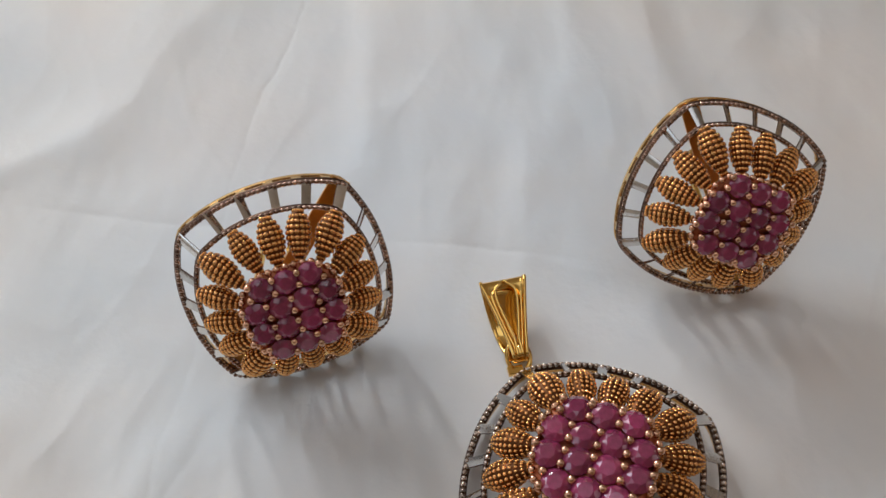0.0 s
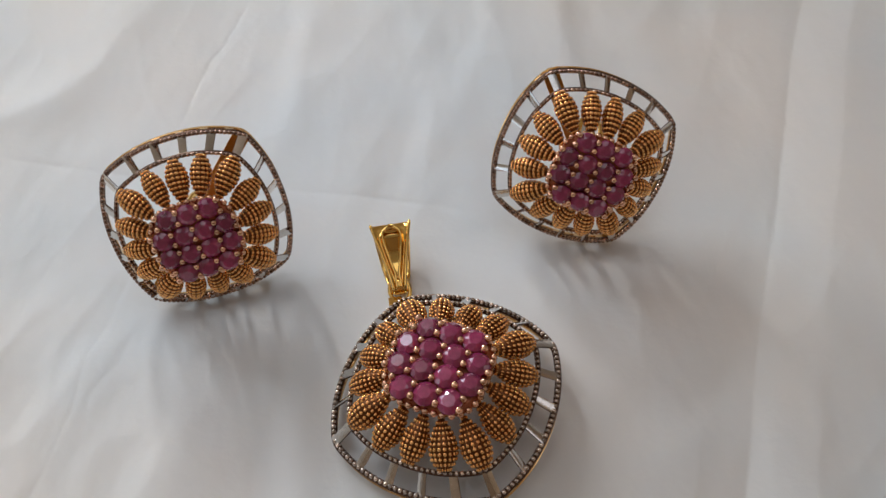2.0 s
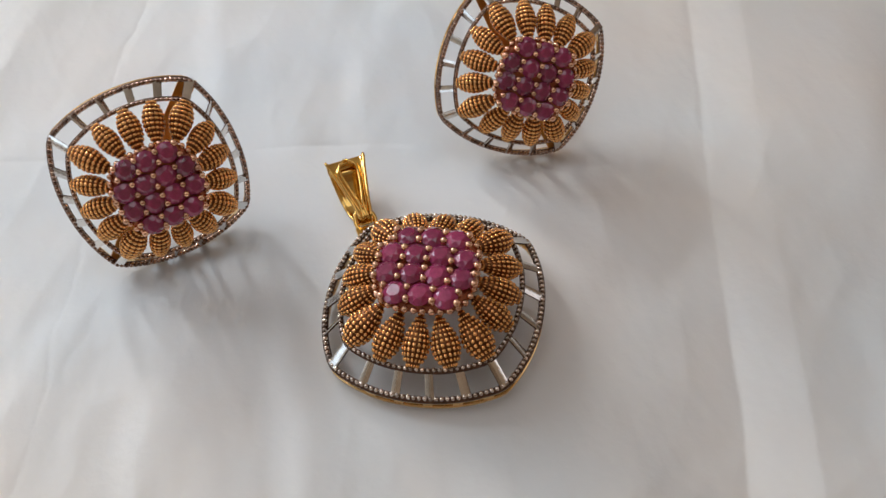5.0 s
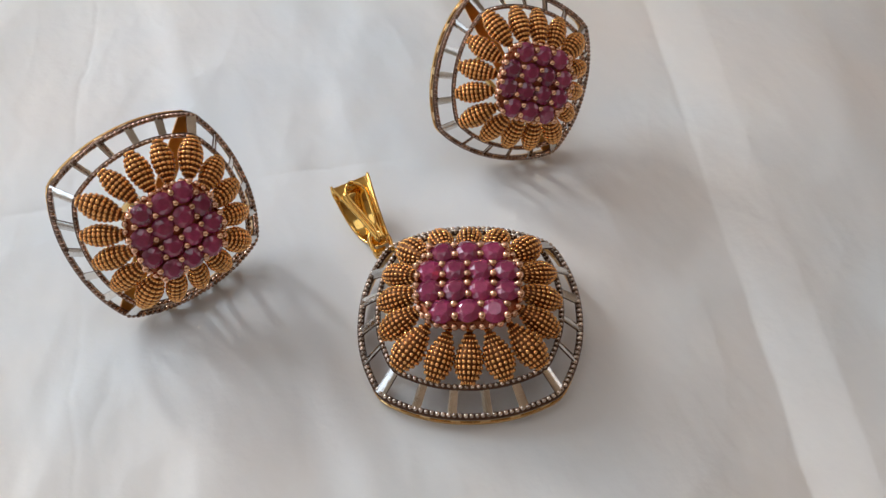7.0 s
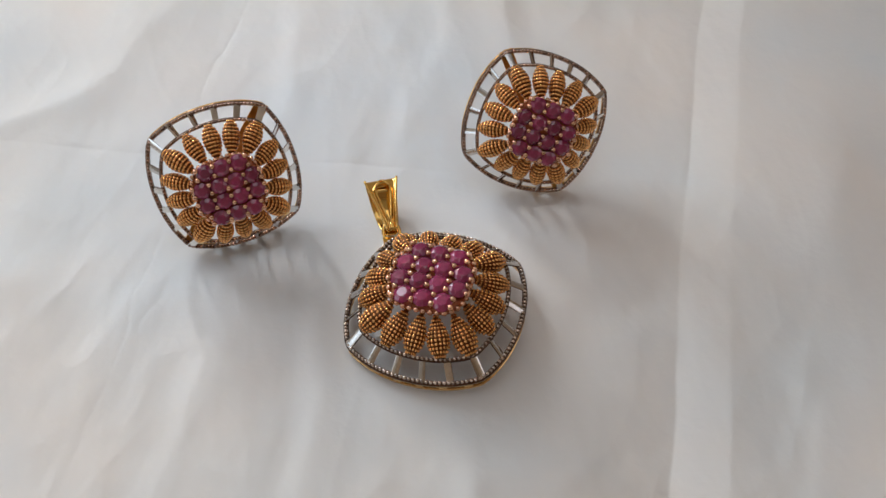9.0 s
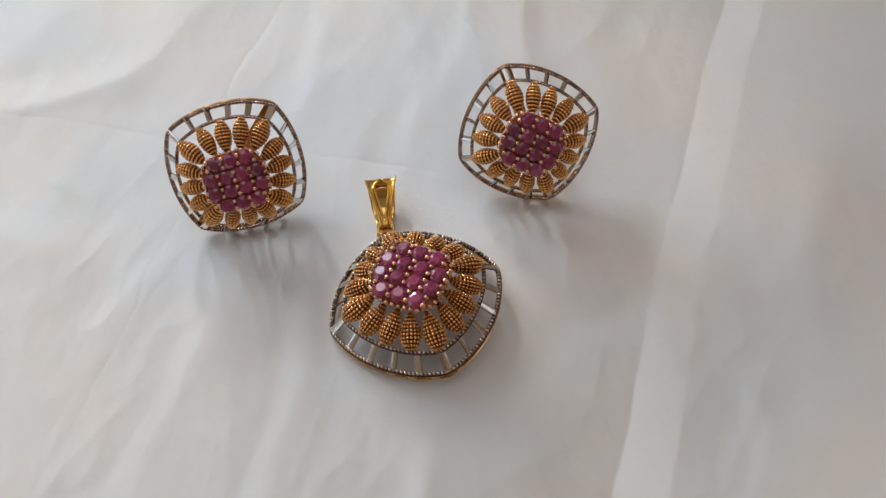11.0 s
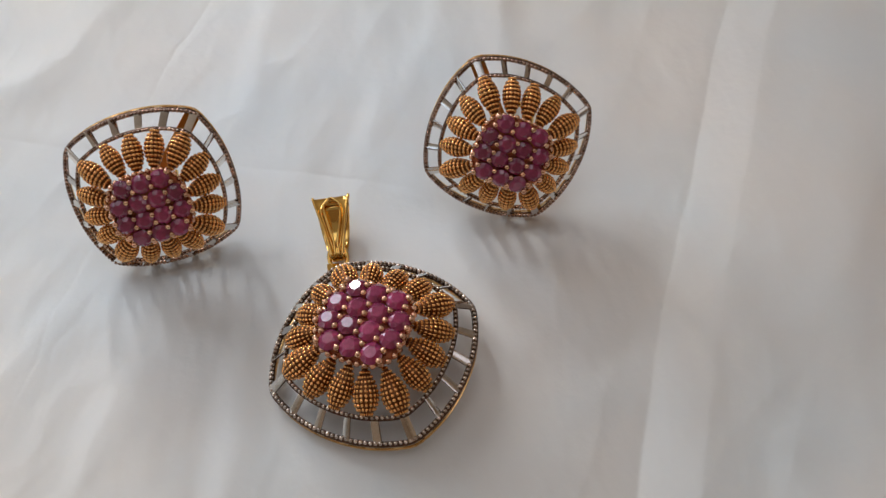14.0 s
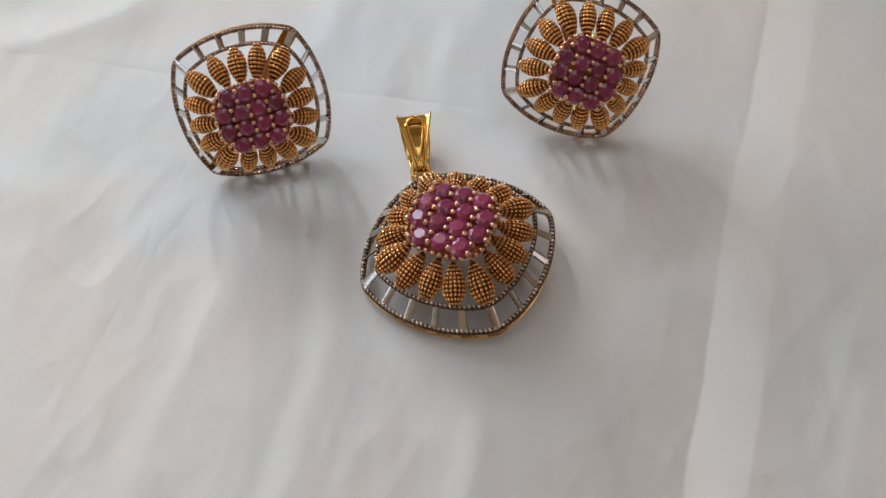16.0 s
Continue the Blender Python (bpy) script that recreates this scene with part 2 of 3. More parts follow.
def bead_row(line, count, r, squash, m, s, parent):
    """A row of separate beads along a closed line, each a part of the wire that carries them; long beads lie aslant, as the turns of a rope."""
    slant = Matrix.Rotation(radians(34), 4, "X") @ Matrix.Rotation(radians(20), 4, "Y") if squash > 1.5 else Matrix.Identity(4)
    me = mesh_of("bead", [Vector(v) * s for v in ball(r, 5, 8, squash)[0]], ball(r, 5, 8, squash)[1], [m], None, True)
    for p, way in spaced(line, count):
        part("bead", me, parent, "", Matrix.Translation(p * s * CM) @ way.to_track_quat("Z", "Y").to_matrix().to_4x4() @ slant)


def petal_mesh(length, width, s, coiled):
    """A bud of dark patinated gold with bright grains on it: in rings, as of coiled wire, or in ribs from end to end."""
    body = lambda v: math.sin(math.pi * (0.03 + 0.93 * v) ** (1.16 if coiled else 1.36)) ** 0.74
    around, along, nu, nv = (13, 10, 20, 16) if coiled else (16, 11, 20, 16)
    long, broad = (0.43, 0.55) if coiled else (0.45, 0.40)
    verts, faces = [], []
    for j in range(nv + 1):
        v = j / nv
        r = width / 2 * body(v) * 0.915
        verts += [Vector(((v - 0.5) * length, r * math.cos(math.tau * i / nu), r * math.sin(math.tau * i / nu))) for i in range(nu)]
    for j in range(nv):
        faces += [(j * nu + (i + 1) % nu, j * nu + i, (j + 1) * nu + i, (j + 1) * nu + (i + 1) % nu) for i in range(nu)]
    faces += [tuple(range(nu)), tuple(reversed(range(nv * nu, (nv + 1) * nu)))]
    idx = [1] * len(faces)
    places = []
    for j in range(along):
        v = (j + 0.5) / along
        r = width / 2 * body(v) * 0.92
        slope = math.atan2((body(v + 0.02) - body(v - 0.02)) * width / 2, 0.04 * length)
        for i in range(around):
            a = math.tau * i / around
            spot = Matrix.Rotation(a, 4, "X") @ Matrix.Translation(((v - 0.5) * length, 0, r)) @ Matrix.Rotation(-slope, 4, "Y")
            places.append(spot @ Matrix.Diagonal((long * length / along, broad * math.tau * r / around, 0.0145, 1)))
    grains = many(ball(1.0, 4, 8), places)
    n = len(verts)
    faces += [tuple(n + i for i in f) for f in grains[1]]
    idx += [0] * len(grains[1])
    return mesh_of("petal", [v * s for v in list(verts) + list(grains[0])], faces, [M_GRAIN, M_PATINA], idx, True)


def gem_mesh(s):
    """A round cut stone: table, crown facets, girdle and pavilion."""
    r, verts, faces = STONE_R * s, [], []
    for rad, z, n, turn in ((0.52, 0.40, 8, 0), (0.80, 0.24, 8, 0.5), (1.0, 0.02, 16, 0), (1.0, -0.06, 16, 0), (0.2, -0.62, 8, 0)):
        verts += [(r * rad * math.cos(math.tau * (k + turn) / n), r * rad * math.sin(math.tau * (k + turn) / n), r * z) for k in range(n)]
    faces.append(tuple(range(8)))
    for k in range(8):
        a, b = (k + 1) % 8, (k - 1) % 8
        faces += [(a, k, 8 + k)]
        faces += [(k, 8 + b, 16 + 2 * k), (k, 16 + 2 * k, 8 + k)]
        faces += [(8 + k, 16 + 2 * k, 16 + 2 * k + 1), (8 + k, 16 + 2 * k + 1, 16 + (2 * k + 2) % 16)]
        for q in (2 * k, 2 * k + 1):
            w = (q + 1) % 16
            faces.append((16 + q, 32 + q, 32 + w, 16 + w))
        faces += [(32 + 2 * k, 48 + k, 48 + a, 32 + (2 * k + 2) % 16, 32 + 2 * k + 1)]
    faces.append(tuple(range(55, 47, -1)))
    return mesh_of("stone", verts, faces, [M_RUBY])


def dome(x, y):
    """How far the stones' bed falls away from its middle."""
    return -0.13 * (x * x + y * y)


STONE_ROWS = [(1.5, (-1, 0, 1)), (0.5, (-1.5, -0.5, 0.5, 1.5)), (-0.5, (-1.5, -0.5, 0.5, 1.5)), (-1.5, (-1, 0, 1))]


def jewel_face(thing, s, bulge, beads, seed, ring_z, stone_z, lean=0.0, pitch_y=PITCH_Y, petal_width=0.288, deep=0.190):
    """The openwork face that the pendant and the earrings share, at the scale s; ring_z and stone_z: how high the inner ring and the stones stand."""
    lift = stone_z - 0.67
    rng = random.Random(seed)
    grow = lambda shape: ([Vector(v) * s for v in shape[0]], shape[1])
    outer, inner = ring(CO, bulge, RIM_Z), ring(CI, BULGE_I, ring_z)
    # outer rim: rail with a row of beads on it
    rim = part("rim_rail", mesh_of("rim_rail", *grow(tube([p - Vector((0, 0, 0.022)) for p in outer], 0.036, True)), [M_OXIDE], None, True), thing, "oxidised silver rim wire set with beads")
    bead_row([p + Vector((0, 0, 0.012)) for p in outer], *beads[0], beads[2], s, rim)
    inner_rail = part("ring_rail", mesh_of("ring_rail", *grow(tube([p - Vector((0, 0, 0.02)) for p in inner], 0.030, True)), [M_OXIDE], None, True), thing, "oxidised inner ring wire set with beads")
    bead_row([p + Vector((0, 0, 0.010)) for p in inner], *beads[1], beads[2], s, inner_rail)
    # gallery: two gold bands joined by posts, with thin slots between
    for z0, z1, name in ((-0.072, -0.012, "gallery_band"), (-deep, -deep + 0.044, "gallery_foot")):
        v, f = [], []
        line = ring(CO, bulge, 0)
        for p in line:
            out = Vector((p.x, p.y, 0)).normalized()
            for d, z in ((-0.012, z0), (0.014, z0), (0.024, z0 + 0.010), (0.024, z1 - 0.010), (0.014, z1), (-0.012, z1)):
                v.append(p + out * d + Vector((0, 0, z)))
        n = len(line)
        for i in range(n):
            for k in range(6):
                f.append((((i + 1) % n) * 6 + k, ((i + 1) % n) * 6 + (k + 1) % 6, i * 6 + (k + 1) % 6, i * 6 + k))
        part(name, mesh_of(name, [q * s for q in v], [tuple(reversed(q)) for q in f], [M_GALLERY]), thing, "polished gold gallery band")
    for side in range(4):
        for i in range(6):
            t = -0.83 + i * 0.332
            p = [edge(side, t + d, CO, bulge, 0) for d in (-0.055, 0.055)]
            o = Vector((SIDES[side][2], SIDES[side][3], 0)) * 0.017
            low = [p[0] - o, p[1] - o, p[1] + o, p[0] + o]
            v, f = block([q + Vector((0, 0, -deep + 0.02)) for q in low], [q + Vector((0, 0, -0.04)) for q in low])
            part("post", mesh_of("post", [q * s for q in v], f, [M_GALLERY]), thing)
    # flat bars between rim and ring
    for side in range(4):
        for i in range(5):
            t = -1 + 0.4 * i
            wide = 0.054 if i == 0 else 0.047
            a, b = edge(side, t, CO, bulge, 0.0), edge(side, t, CI, BULGE_I, ring_z - 0.02)
            along = (b - a).normalized()
            flat = Vector((a.x, a.y, 0)).normalized()
            across = (Vector((-flat.y, flat.x, 0)) if i == 0 else Vector((SIDES[side][0], SIDES[side][1], 0)))
            across = (across - along * across.dot(along)).normalized() * wide
            up = across.normalized().cross(along)
            up = up * (0.016 if up.z > 0 else -0.016)
            twist = rng.uniform(-0.30, 0.30) - math.copysign(lean, across.x) * (i > 0 and abs(across.x) > 0.5 * wide)
            across = across + up * (twist * wide / 0.016)
            v, f, seg = [], [], 6
            for end, w in ((a, 1.0), (a.lerp(b, 0.5), 0.94), (b, 0.9)):
                for k in range(seg + 1):
                    q = -1 + 2 * k / seg
                    v.append(end + across * (q * w) + up * (0.6 + 0.30 * (1 - q * q)))
                v += [end + across * w - up * 0.6, end - across * w - up * 0.6]
            m = seg + 3
            for r in range(2):
                f += [(r * m + k, r * m + (k + 1) % m, r * m + m + (k + 1) % m, r * m + m + k) for k in range(m)]
            f += [tuple(reversed(range(m))), tuple(range(2 * m, 3 * m))]
            if across.cross(along).dot(up) < 0:
                f = [tuple(reversed(q)) for q in f]
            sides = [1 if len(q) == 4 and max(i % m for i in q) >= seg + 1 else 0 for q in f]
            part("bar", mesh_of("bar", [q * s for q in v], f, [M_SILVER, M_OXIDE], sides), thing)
    # petals
    me = petal_mesh(0.47, petal_width, s, lean > 0)
    for side in range(4):
        for i in range(4):
            t = -1 + 0.5 * i
            tip = edge(side, t, CI, BULGE_I, ring_z + 0.04)
            flat = Vector((tip.x, tip.y, 0))
            tip = tip + flat.normalized() * 0.008
            ang = math.atan2(tip.y, tip.x)
            rad = 1.0 / ((abs(math.cos(ang)) / 0.475) ** 4 + (abs(math.sin(ang)) / 0.455) ** 4) ** 0.25
            root = Vector((math.cos(ang) * rad, math.sin(ang) * rad, 0.50 + lift))
            along = (tip - root).normalized()
            side_way = Vector((0, 0, 1)).cross(along).normalized()
            up = along.cross(side_way)
            m = Matrix((along, side_way, up)).transposed().to_4x4()
            mid = ((tip + root) / 2 - up * (0.018 if lean else 0.036)) * s * CM
            stretch = (tip - root).length / 0.47 * rng.uniform(0.98, 1.02)
            broad = 1.08 if i == 0 else rng.uniform(0.95, 1.0)
            part("petal", me, thing, "", Matrix.Translation(mid) @ m @ Matrix.Diagonal((stretch, broad, broad * 0.86, 1)) @ Matrix.Rotation(rng.uniform(0, 6), 4, "X"))
    # bed of the stones with a row of beads round it
    bed = []
    for k in range(64):
        a = math.tau * k / 64
        r = 1.0 / ((abs(math.cos(a)) / 0.505) ** 3.2 + (abs(math.sin(a)) / 0.49) ** 3.2) ** (1 / 3.2)
        bed.append(Vector((r * math.cos(a), r * math.sin(a), 0.0)))
    v, f = [], []
    for z, q in ((0.46, 0.88), (0.52, 0.98), (0.555, 0.99), (0.585, 0.90), (0.63, 0.3)):
        v += [Vector((p.x * q, p.y * q, z + lift)) for p in bed]
    for r in range(4):
        f += [(r * 64 + k, r * 64 + (k + 1) % 64, r * 64 + 64 + (k + 1) % 64, r * 64 + 64 + k) for k in range(64)]
    f += [tuple(range(256, 320)), tuple(reversed(range(64)))]
    seat = part("stone_bed", mesh_of("stone_bed", [p * s for p in v], f, [M_BED], None, False), thing, "dark gold bed under the stones")
    bead_row([Vector((p.x, p.y, 0.572 + lift)) for p in bed], 38, 0.039, 1.0, M_ROSE, s, seat)
    # stones and prongs
    gem = gem_mesh(s)
    prong = mesh_of("prong", *grow(merged(ball(0.042, 6, 10, 1.0), tube([(0, 0, -0.11), (0, 0, -0.015)], 0.026, False, 8))), [M_ROSE], None, True)
    spots = []
    for row, (y, xs) in enumerate(STONE_ROWS):
        for x in xs:
            px, py = x * PITCH_X, y * pitch_y
            tilt = Matrix.Rotation(py * 0.26 * -1 + rng.uniform(-0.07, 0.07), 4, "X") @ Matrix.Rotation(px * 0.26 + rng.uniform(-0.07, 0.07), 4, "Y")
            part("stone", gem, thing, "", at_cm(px * s, py * s, (stone_z + dome(px, py)) * s) @ tilt @ Matrix.Rotation(rng.uniform(0, 0.8), 4, "Z"))
        for x in [xs[0] - 0.5] + [x + 0.5 for x in xs]:
            outside = abs(x) > max(abs(q) for q in xs)
            for d in (-0.26, 0.26):
                spots.append((x * (0.99 if outside else 1.0) * PITCH_X, (y + d) * pitch_y))
    for px, py in spots:
        part("prong", prong, thing, "", at_cm((px + rng.uniform(-0.008, 0.008)) * s, (py + rng.uniform(-0.008, 0.008)) * s, (stone_z + 0.018 + dome(px, py)) * s))


def thing_at(name, x, y, z, rx, ry, rz):
    ob = new(name)
    ob.empty_display_size = 0.005
    ob.matrix_basis = pose(x * CM, y * CM, z * CM, rx, ry, rz)
    return ob


def earring(x, y, z, rx, ry, rz, bulge, clip, foot, label, seed, ring_z, stone_z, s=1.0):
    """clip: the sign of the corner, in the face's own axes, from which the back strip starts; foot: where its lever stands on the cloth."""
    thing = tagged(thing_at("earring", x, y, z, rx, ry, rz), label, "earring", "pair of earrings")
    jewel_face(thing, s, bulge, ((132, 0.028, 1.7), (108, 0.025, 1.7), M_ROPE), seed, ring_z, stone_z, 0.6)
    cx, cy = clip
    a, b = Vector((cx * 0.90, cy * 0.90, 0)), Vector((-cx * 0.90, -cy * 0.90, 0))
    side = Vector((-cy, cx, 0)).normalized() * 0.105
    v, f, n = [], [], 14
    for i in range(n + 1):
        q = a.lerp(b, i / n)
        q.z = -0.07 - 0.10 * math.sin(math.pi * i / n)
        for d, h in ((-1, 0), (1, 0), (1, -0.035), (-1, -0.035)):
            v.append(q + side * d + Vector((0, 0, h)))
    for i in range(n):
        for k in range(4):
            f.append((i * 4 + k, i * 4 + (k + 1) % 4, i * 4 + 4 + (k + 1) % 4, i * 4 + 4 + k))
    f += [(3, 2, 1, 0), (n * 4, n * 4 + 1, n * 4 + 2, n * 4 + 3)]
    part("back_strip", mesh_of("back_strip", v, f, [M_SATIN]), thing, "flat satin gold strip across the back")
    part("ear_post", mesh_of("ear_post", *tube([(0, 0, -0.19), (0, 0, -0.7), (0, 0, -1.0)], 0.045, False, 10, [1, 1, 0.7]), [M_GOLD], None, True), thing, "thin polished gold post")
    end = thing.matrix_basis.inverted() @ (Vector(foot) * CM) / CM
    hinge = Vector((-cx * 0.34, -cy * 0.34, -0.20))
    w = side * 1.7
    line = [hinge - w * 0.5, hinge.lerp(end, 0.3) - w, hinge.lerp(end, 0.75) - w * 1.1, end - w * 0.6, end, end + w * 0.6, hinge.lerp(end, 0.75) + w * 1.1, hinge.lerp(end, 0.3) + w, hinge + w * 0.5]
    part("clip_lever", mesh_of("clip_lever", *tube(line, 0.045, False, 8), [M_GOLD], None, True), thing, "bent gold wire clip lever")
    return thing


earring(-3.190, 1.995, 1.090, 61.60, -4.20, 19.05, 0.212, (1, 1), (-3.55, 3.35, 0.0), "gold and silver openwork earring with ruby cluster, leaning on cloth", 11, 0.270, 0.755, 1.005)
earring(1.750, 3.034, 1.026, 56.60, 22.55, -8.70, 0.228, (-1, 1), (2.0, 4.75, 0.0), "gold and silver openwork earring with ruby cluster, standing on one corner", 12, 0.185, 0.725)


def pendant():
    thing = tagged(thing_at("pendant", 0.0, -0.045, 0.312, 3.2, -3.3, -20.1), "larger openwork pendant with ruby cluster, gold bail and beaded silver rims", "pendant")
    jewel_face(thing, 1.147, 0.248, ((134, 0.0272, 0.95), (108, 0.0255, 0.95), M_MILGRAIN), 13, 0.22, 0.69, 0.0, 0.234, 0.312, 0.158)
    inv = thing.matrix_basis.inverted()
    # the bail lies on the cloth beyond the corner; its own axes: across, along, up
    low, far = Vector((-0.635, 1.40, 0.0)), Vector((-0.825, 2.40, 0.0))
    along = (far - low).normalized()
    across = Vector((along.y, -along.x, 0))
    frame_m = Matrix((across, along, Vector((0, 0, 1)))).transposed().to_4x4()
    place = inv @ Matrix.Translation(low * CM) @ frame_m
    # side profile of the folded strip: along, up, half width
    prof = []
    for i in range(25):
        t = i / 24
        prof.append((0.02 + 0.90 * t, 0.33 + 0.21 * t ** 0.9, 0.075 + 0.185 * t ** 1.2))
    for i in range(1, 10):
        a = math.pi * i / 10
        prof.append((0.92 + 0.075 * math.sin(a) - 0.02 * i / 10, 0.455 + 0.085 * math.cos(a), 0.260 - 0.015 * i / 10))
    for i in range(25):
        t = 1 - i / 24
        prof.append((0.02 + 0.88 * t, 0.25 + 0.12 * t - 0.22 * math.sin(math.pi * t) ** 0.9, 0.075 + 0.17 * t ** 0.75))
    cols = 13
    gap = lambda t: 0.0 if t < 0.14 or t > 0.97 else 0.158 * ((t - 0.14) / 0.83) ** 0.85 * (1 - ((t - 0.14) / 0.83) ** 9) ** 0.5
    v, f = [], []
    for i, (y, z, w) in enumerate(prof):
        g = gap(i / 24) if i < 25 else 0
        for k in range(cols):
            q = -1 + 2 * k / (cols - 1)
            x = q * w
            if i < 25 and g:
                x = math.copysign(g + (w - g) * (abs(q) - 1 / 6) / (5 / 6), q) if abs(q) > 0.1 else 0
            hollow = (abs(q) - 0.58) / 0.42 if i < 22 else max(0.0, abs(q) - 0.72) / 0.28
            v.append((x, y, z - 0.03 + (0.032 if i < 25 else 0.012) * hollow ** 2))
    for i in range(len(prof) - 1):
        for k in range(cols - 1):
            if i < 24 and gap((i + 0.5) / 24) and k in (5, 6):
                continue
            f.append((i * cols + k, i * cols + k + 1, i * cols + cols + k + 1, i * cols + cols + k))
    bail = part("bail", mesh_of("bail", v, f, [M_GOLD], None, True), thing, "tapered polished gold bail", place)
    solid = bail.modifiers.new("thickness", "SOLIDIFY")
    solid.thickness, solid.offset = 0.022 * CM, 0
    for sgn in (-1, 1):
        line = [(sgn * w, y, z + 0.02) for y, z, w in prof[:26]]
        part("ridge", mesh_of("ridge", *tube(line, 0.021, False, 8), [M_GOLD], None, True), bail)
        inner = [(sgn * max(gap(i / 24), 0.03 * (1 - i / 30)), y, z + 0.012) for i, (y, z, w) in enumerate(prof[:25])]
        part("ridge", mesh_of("ridge", *tube(inner, 0.021, False, 8), [M_GOLD], None, True), bail)
    # jump ring through the bail's foot and the pendant's corner
    loop = [(0.130 * math.cos(a), 0.175 * math.sin(a), 0.0) for a in (math.tau * k / 28 for k in range(28))]
    part("jump_ring", mesh_of("jump_ring", *tube(loop, 0.030, True, 8), [M_GOLD], None, True), thing, "round gold jump ring",
         inv @ Matrix.Translation(Vector((-0.655, 1.50, 0.185)) * CM) @ frame_m @ Matrix.Rotation(radians(24), 4, "X"))
    tab = block([(-0.09, -0.05, -0.03), (0.09, -0.05, -0.03), (0.09, 0.05, -0.03), (-0.09, 0.05, -0.03)], [(-0.09, -0.05, 0.03), (0.09, -0.05, 0.03), (0.09, 0.05, 0.03), (-0.09, 0.05, 0.03)])
    part("corner_tab", mesh_of("corner_tab", *tab, [M_GOLD]), thing, "small gold tab at the corner", inv @ Matrix.Translation(Vector((-0.70, 1.32, 0.20)) * CM) @ frame_m)
    return thing


pendant()


# ---------------------------------------------------------------- cloth
def line_distance(px, py, line):
    """Signed distance to a bent line (left of its way: positive) and the share of the way along it."""
    best, where, run = np.full(px.shape, 1e9), np.zeros(px.shape), 0.0
    sign = np.ones(px.shape)
    lengths = [math.dist(a, b) for a, b in zip(line, line[1:])]
    for (a, b), length in zip(zip(line, line[1:]), lengths):
        ux, uy = (b[0] - a[0]) / length, (b[1] - a[1]) / length
        t = np.clip((px - a[0]) * ux + (py - a[1]) * uy, 0, length)
        dx, dy = px - a[0] - t * ux, py - a[1] - t * uy
        d = np.hypot(dx, dy)
        near = d < best
        best, where = np.where(near, d, best), np.where(near, (run + t) / sum(lengths), where)
        sign = np.where(near, np.sign(ux * dy - uy * dx), sign)
        run += length
    return best * sign, where


# folds: a bent line, height, width on its left and on its right (cm)
FOLDS = [
    ([(2.6, -7.0), (3.1, -3.0), (3.5, -1.15), (3.85, 0.4), (4.35, 2.2), (5.3, 5.9), (6.0, 8.5), (6.45, 12.0)], -0.24, 2.2, 0.80),
    ([(8.5, 12.0), (8.0, 8.0), (7.2, 4.0), (6.6, 0.0), (5.8, -5.0)], 0.06, 1.2, 1.2),
    ([(1.9, 13.0), (1.7, 9.0), (1.74, 6.6), (1.9, 5.2), (2.2, 4.4)], 0.13, 0.55, 1.5),
    ([(0.8, 13.0), (0.6, 9.0), (0.4, 6.2), (-0.1, 4.4), (-0.7, 3.0)], 0.07, 0.7, 0.40),
    ([(-0.9, 10.0), (-1.0, 7.4), (-0.6, 6.0)], 0.04, 0.5, 0.3),
    ([(-2.3, 13.0), (-2.75, 8.0), (-2.6, 5.6), (-2.2, 4.2)], 0.07, 1.3, 0.35),
    ([(-4.6, 9.0), (-6.2, 5.4), (-7.8, 4.4), (-9.5, 4.0)], 0.08, 0.5, 1.0),
    ([(-9.6, 9.5), (-8.6, 7.0), (-8.9, 5.0)], 0.08, 0.9, 0.8),
    ([(-11.0, 0.6), (-7.0, 1.1), (-4.9, 0.2)], 0.06, 0.5, 1.2),
    ([(-4.4, 1.0), (-4.9, -0.4), (-5.2, -1.6)], 0.05, 0.5, 0.35),
    ([(-1.7, 0.3), (-1.55, -1.2), (-1.85, -3.0), (-2.1, -6.0)], 0.07, 1.0, 0.35),
    ([(-3.2, -0.2), (-3.5, -1.6), (-4.0, -4.5)], 0.045, 0.6, 0.4),
    ([(0.5, -2.2), (0.25, -3.6), (0.0, -6.0)], 0.06, 0.7, 0.3),
    ([(3.9, 0.7), (3.0, 0.1), (1.9, -0.3)], -0.03, 0.45, 0.6),
    ([(2.3, -0.9), (3.0, -0.4), (3.6, 0.1)], 0.02, 0.35, 0.5),
    ([(5.2, -0.6), (5.5, -1.7), (5.0, -3.4)], 0.045, 0.9, 0.4),
    ([(0.9, 3.1), (1.2, 1.9), (1.7, 0.9)], 0.035, 0.3, 0.3),
    ([(1.6, 2.6), (2.2, 1.5), (2.9, 0.6)], 0.035, 0.35, 0.3),
]
# sharp creases, left by folding
CREASES = [
    ([(-3.4, 12.0), (-3.6, 8.2), (-3.65, 7.67), (-3.87, 6.52), (-4.02, 6.17), (-4.11, 5.61), (-4.17, 4.97), (-4.3, 4.27), (-4.42, 2.6), (-4.40, 1.73), (-4.54, 1.08), (-4.66, 0.5), (-4.6, -0.2), (-4.9, -1.3), (-5.2, -3.0)], -0.0075, 0.028),
    ([(-4.1, 1.2), (-4.2, 0.5), (-4.42, 0.0), (-4.4, -0.7), (-4.75, -1.5)], -0.005, 0.05),
    ([(-3.3, 7.6), (-3.9, 6.0), (-4.05, 4.6)], 0.005, 0.10),
    ([(-12.0, 4.4), (-7.3, 4.06), (-5.1, 3.68), (-1.0, 3.2), (0.6, 2.9)], -0.012, 0.08),
]
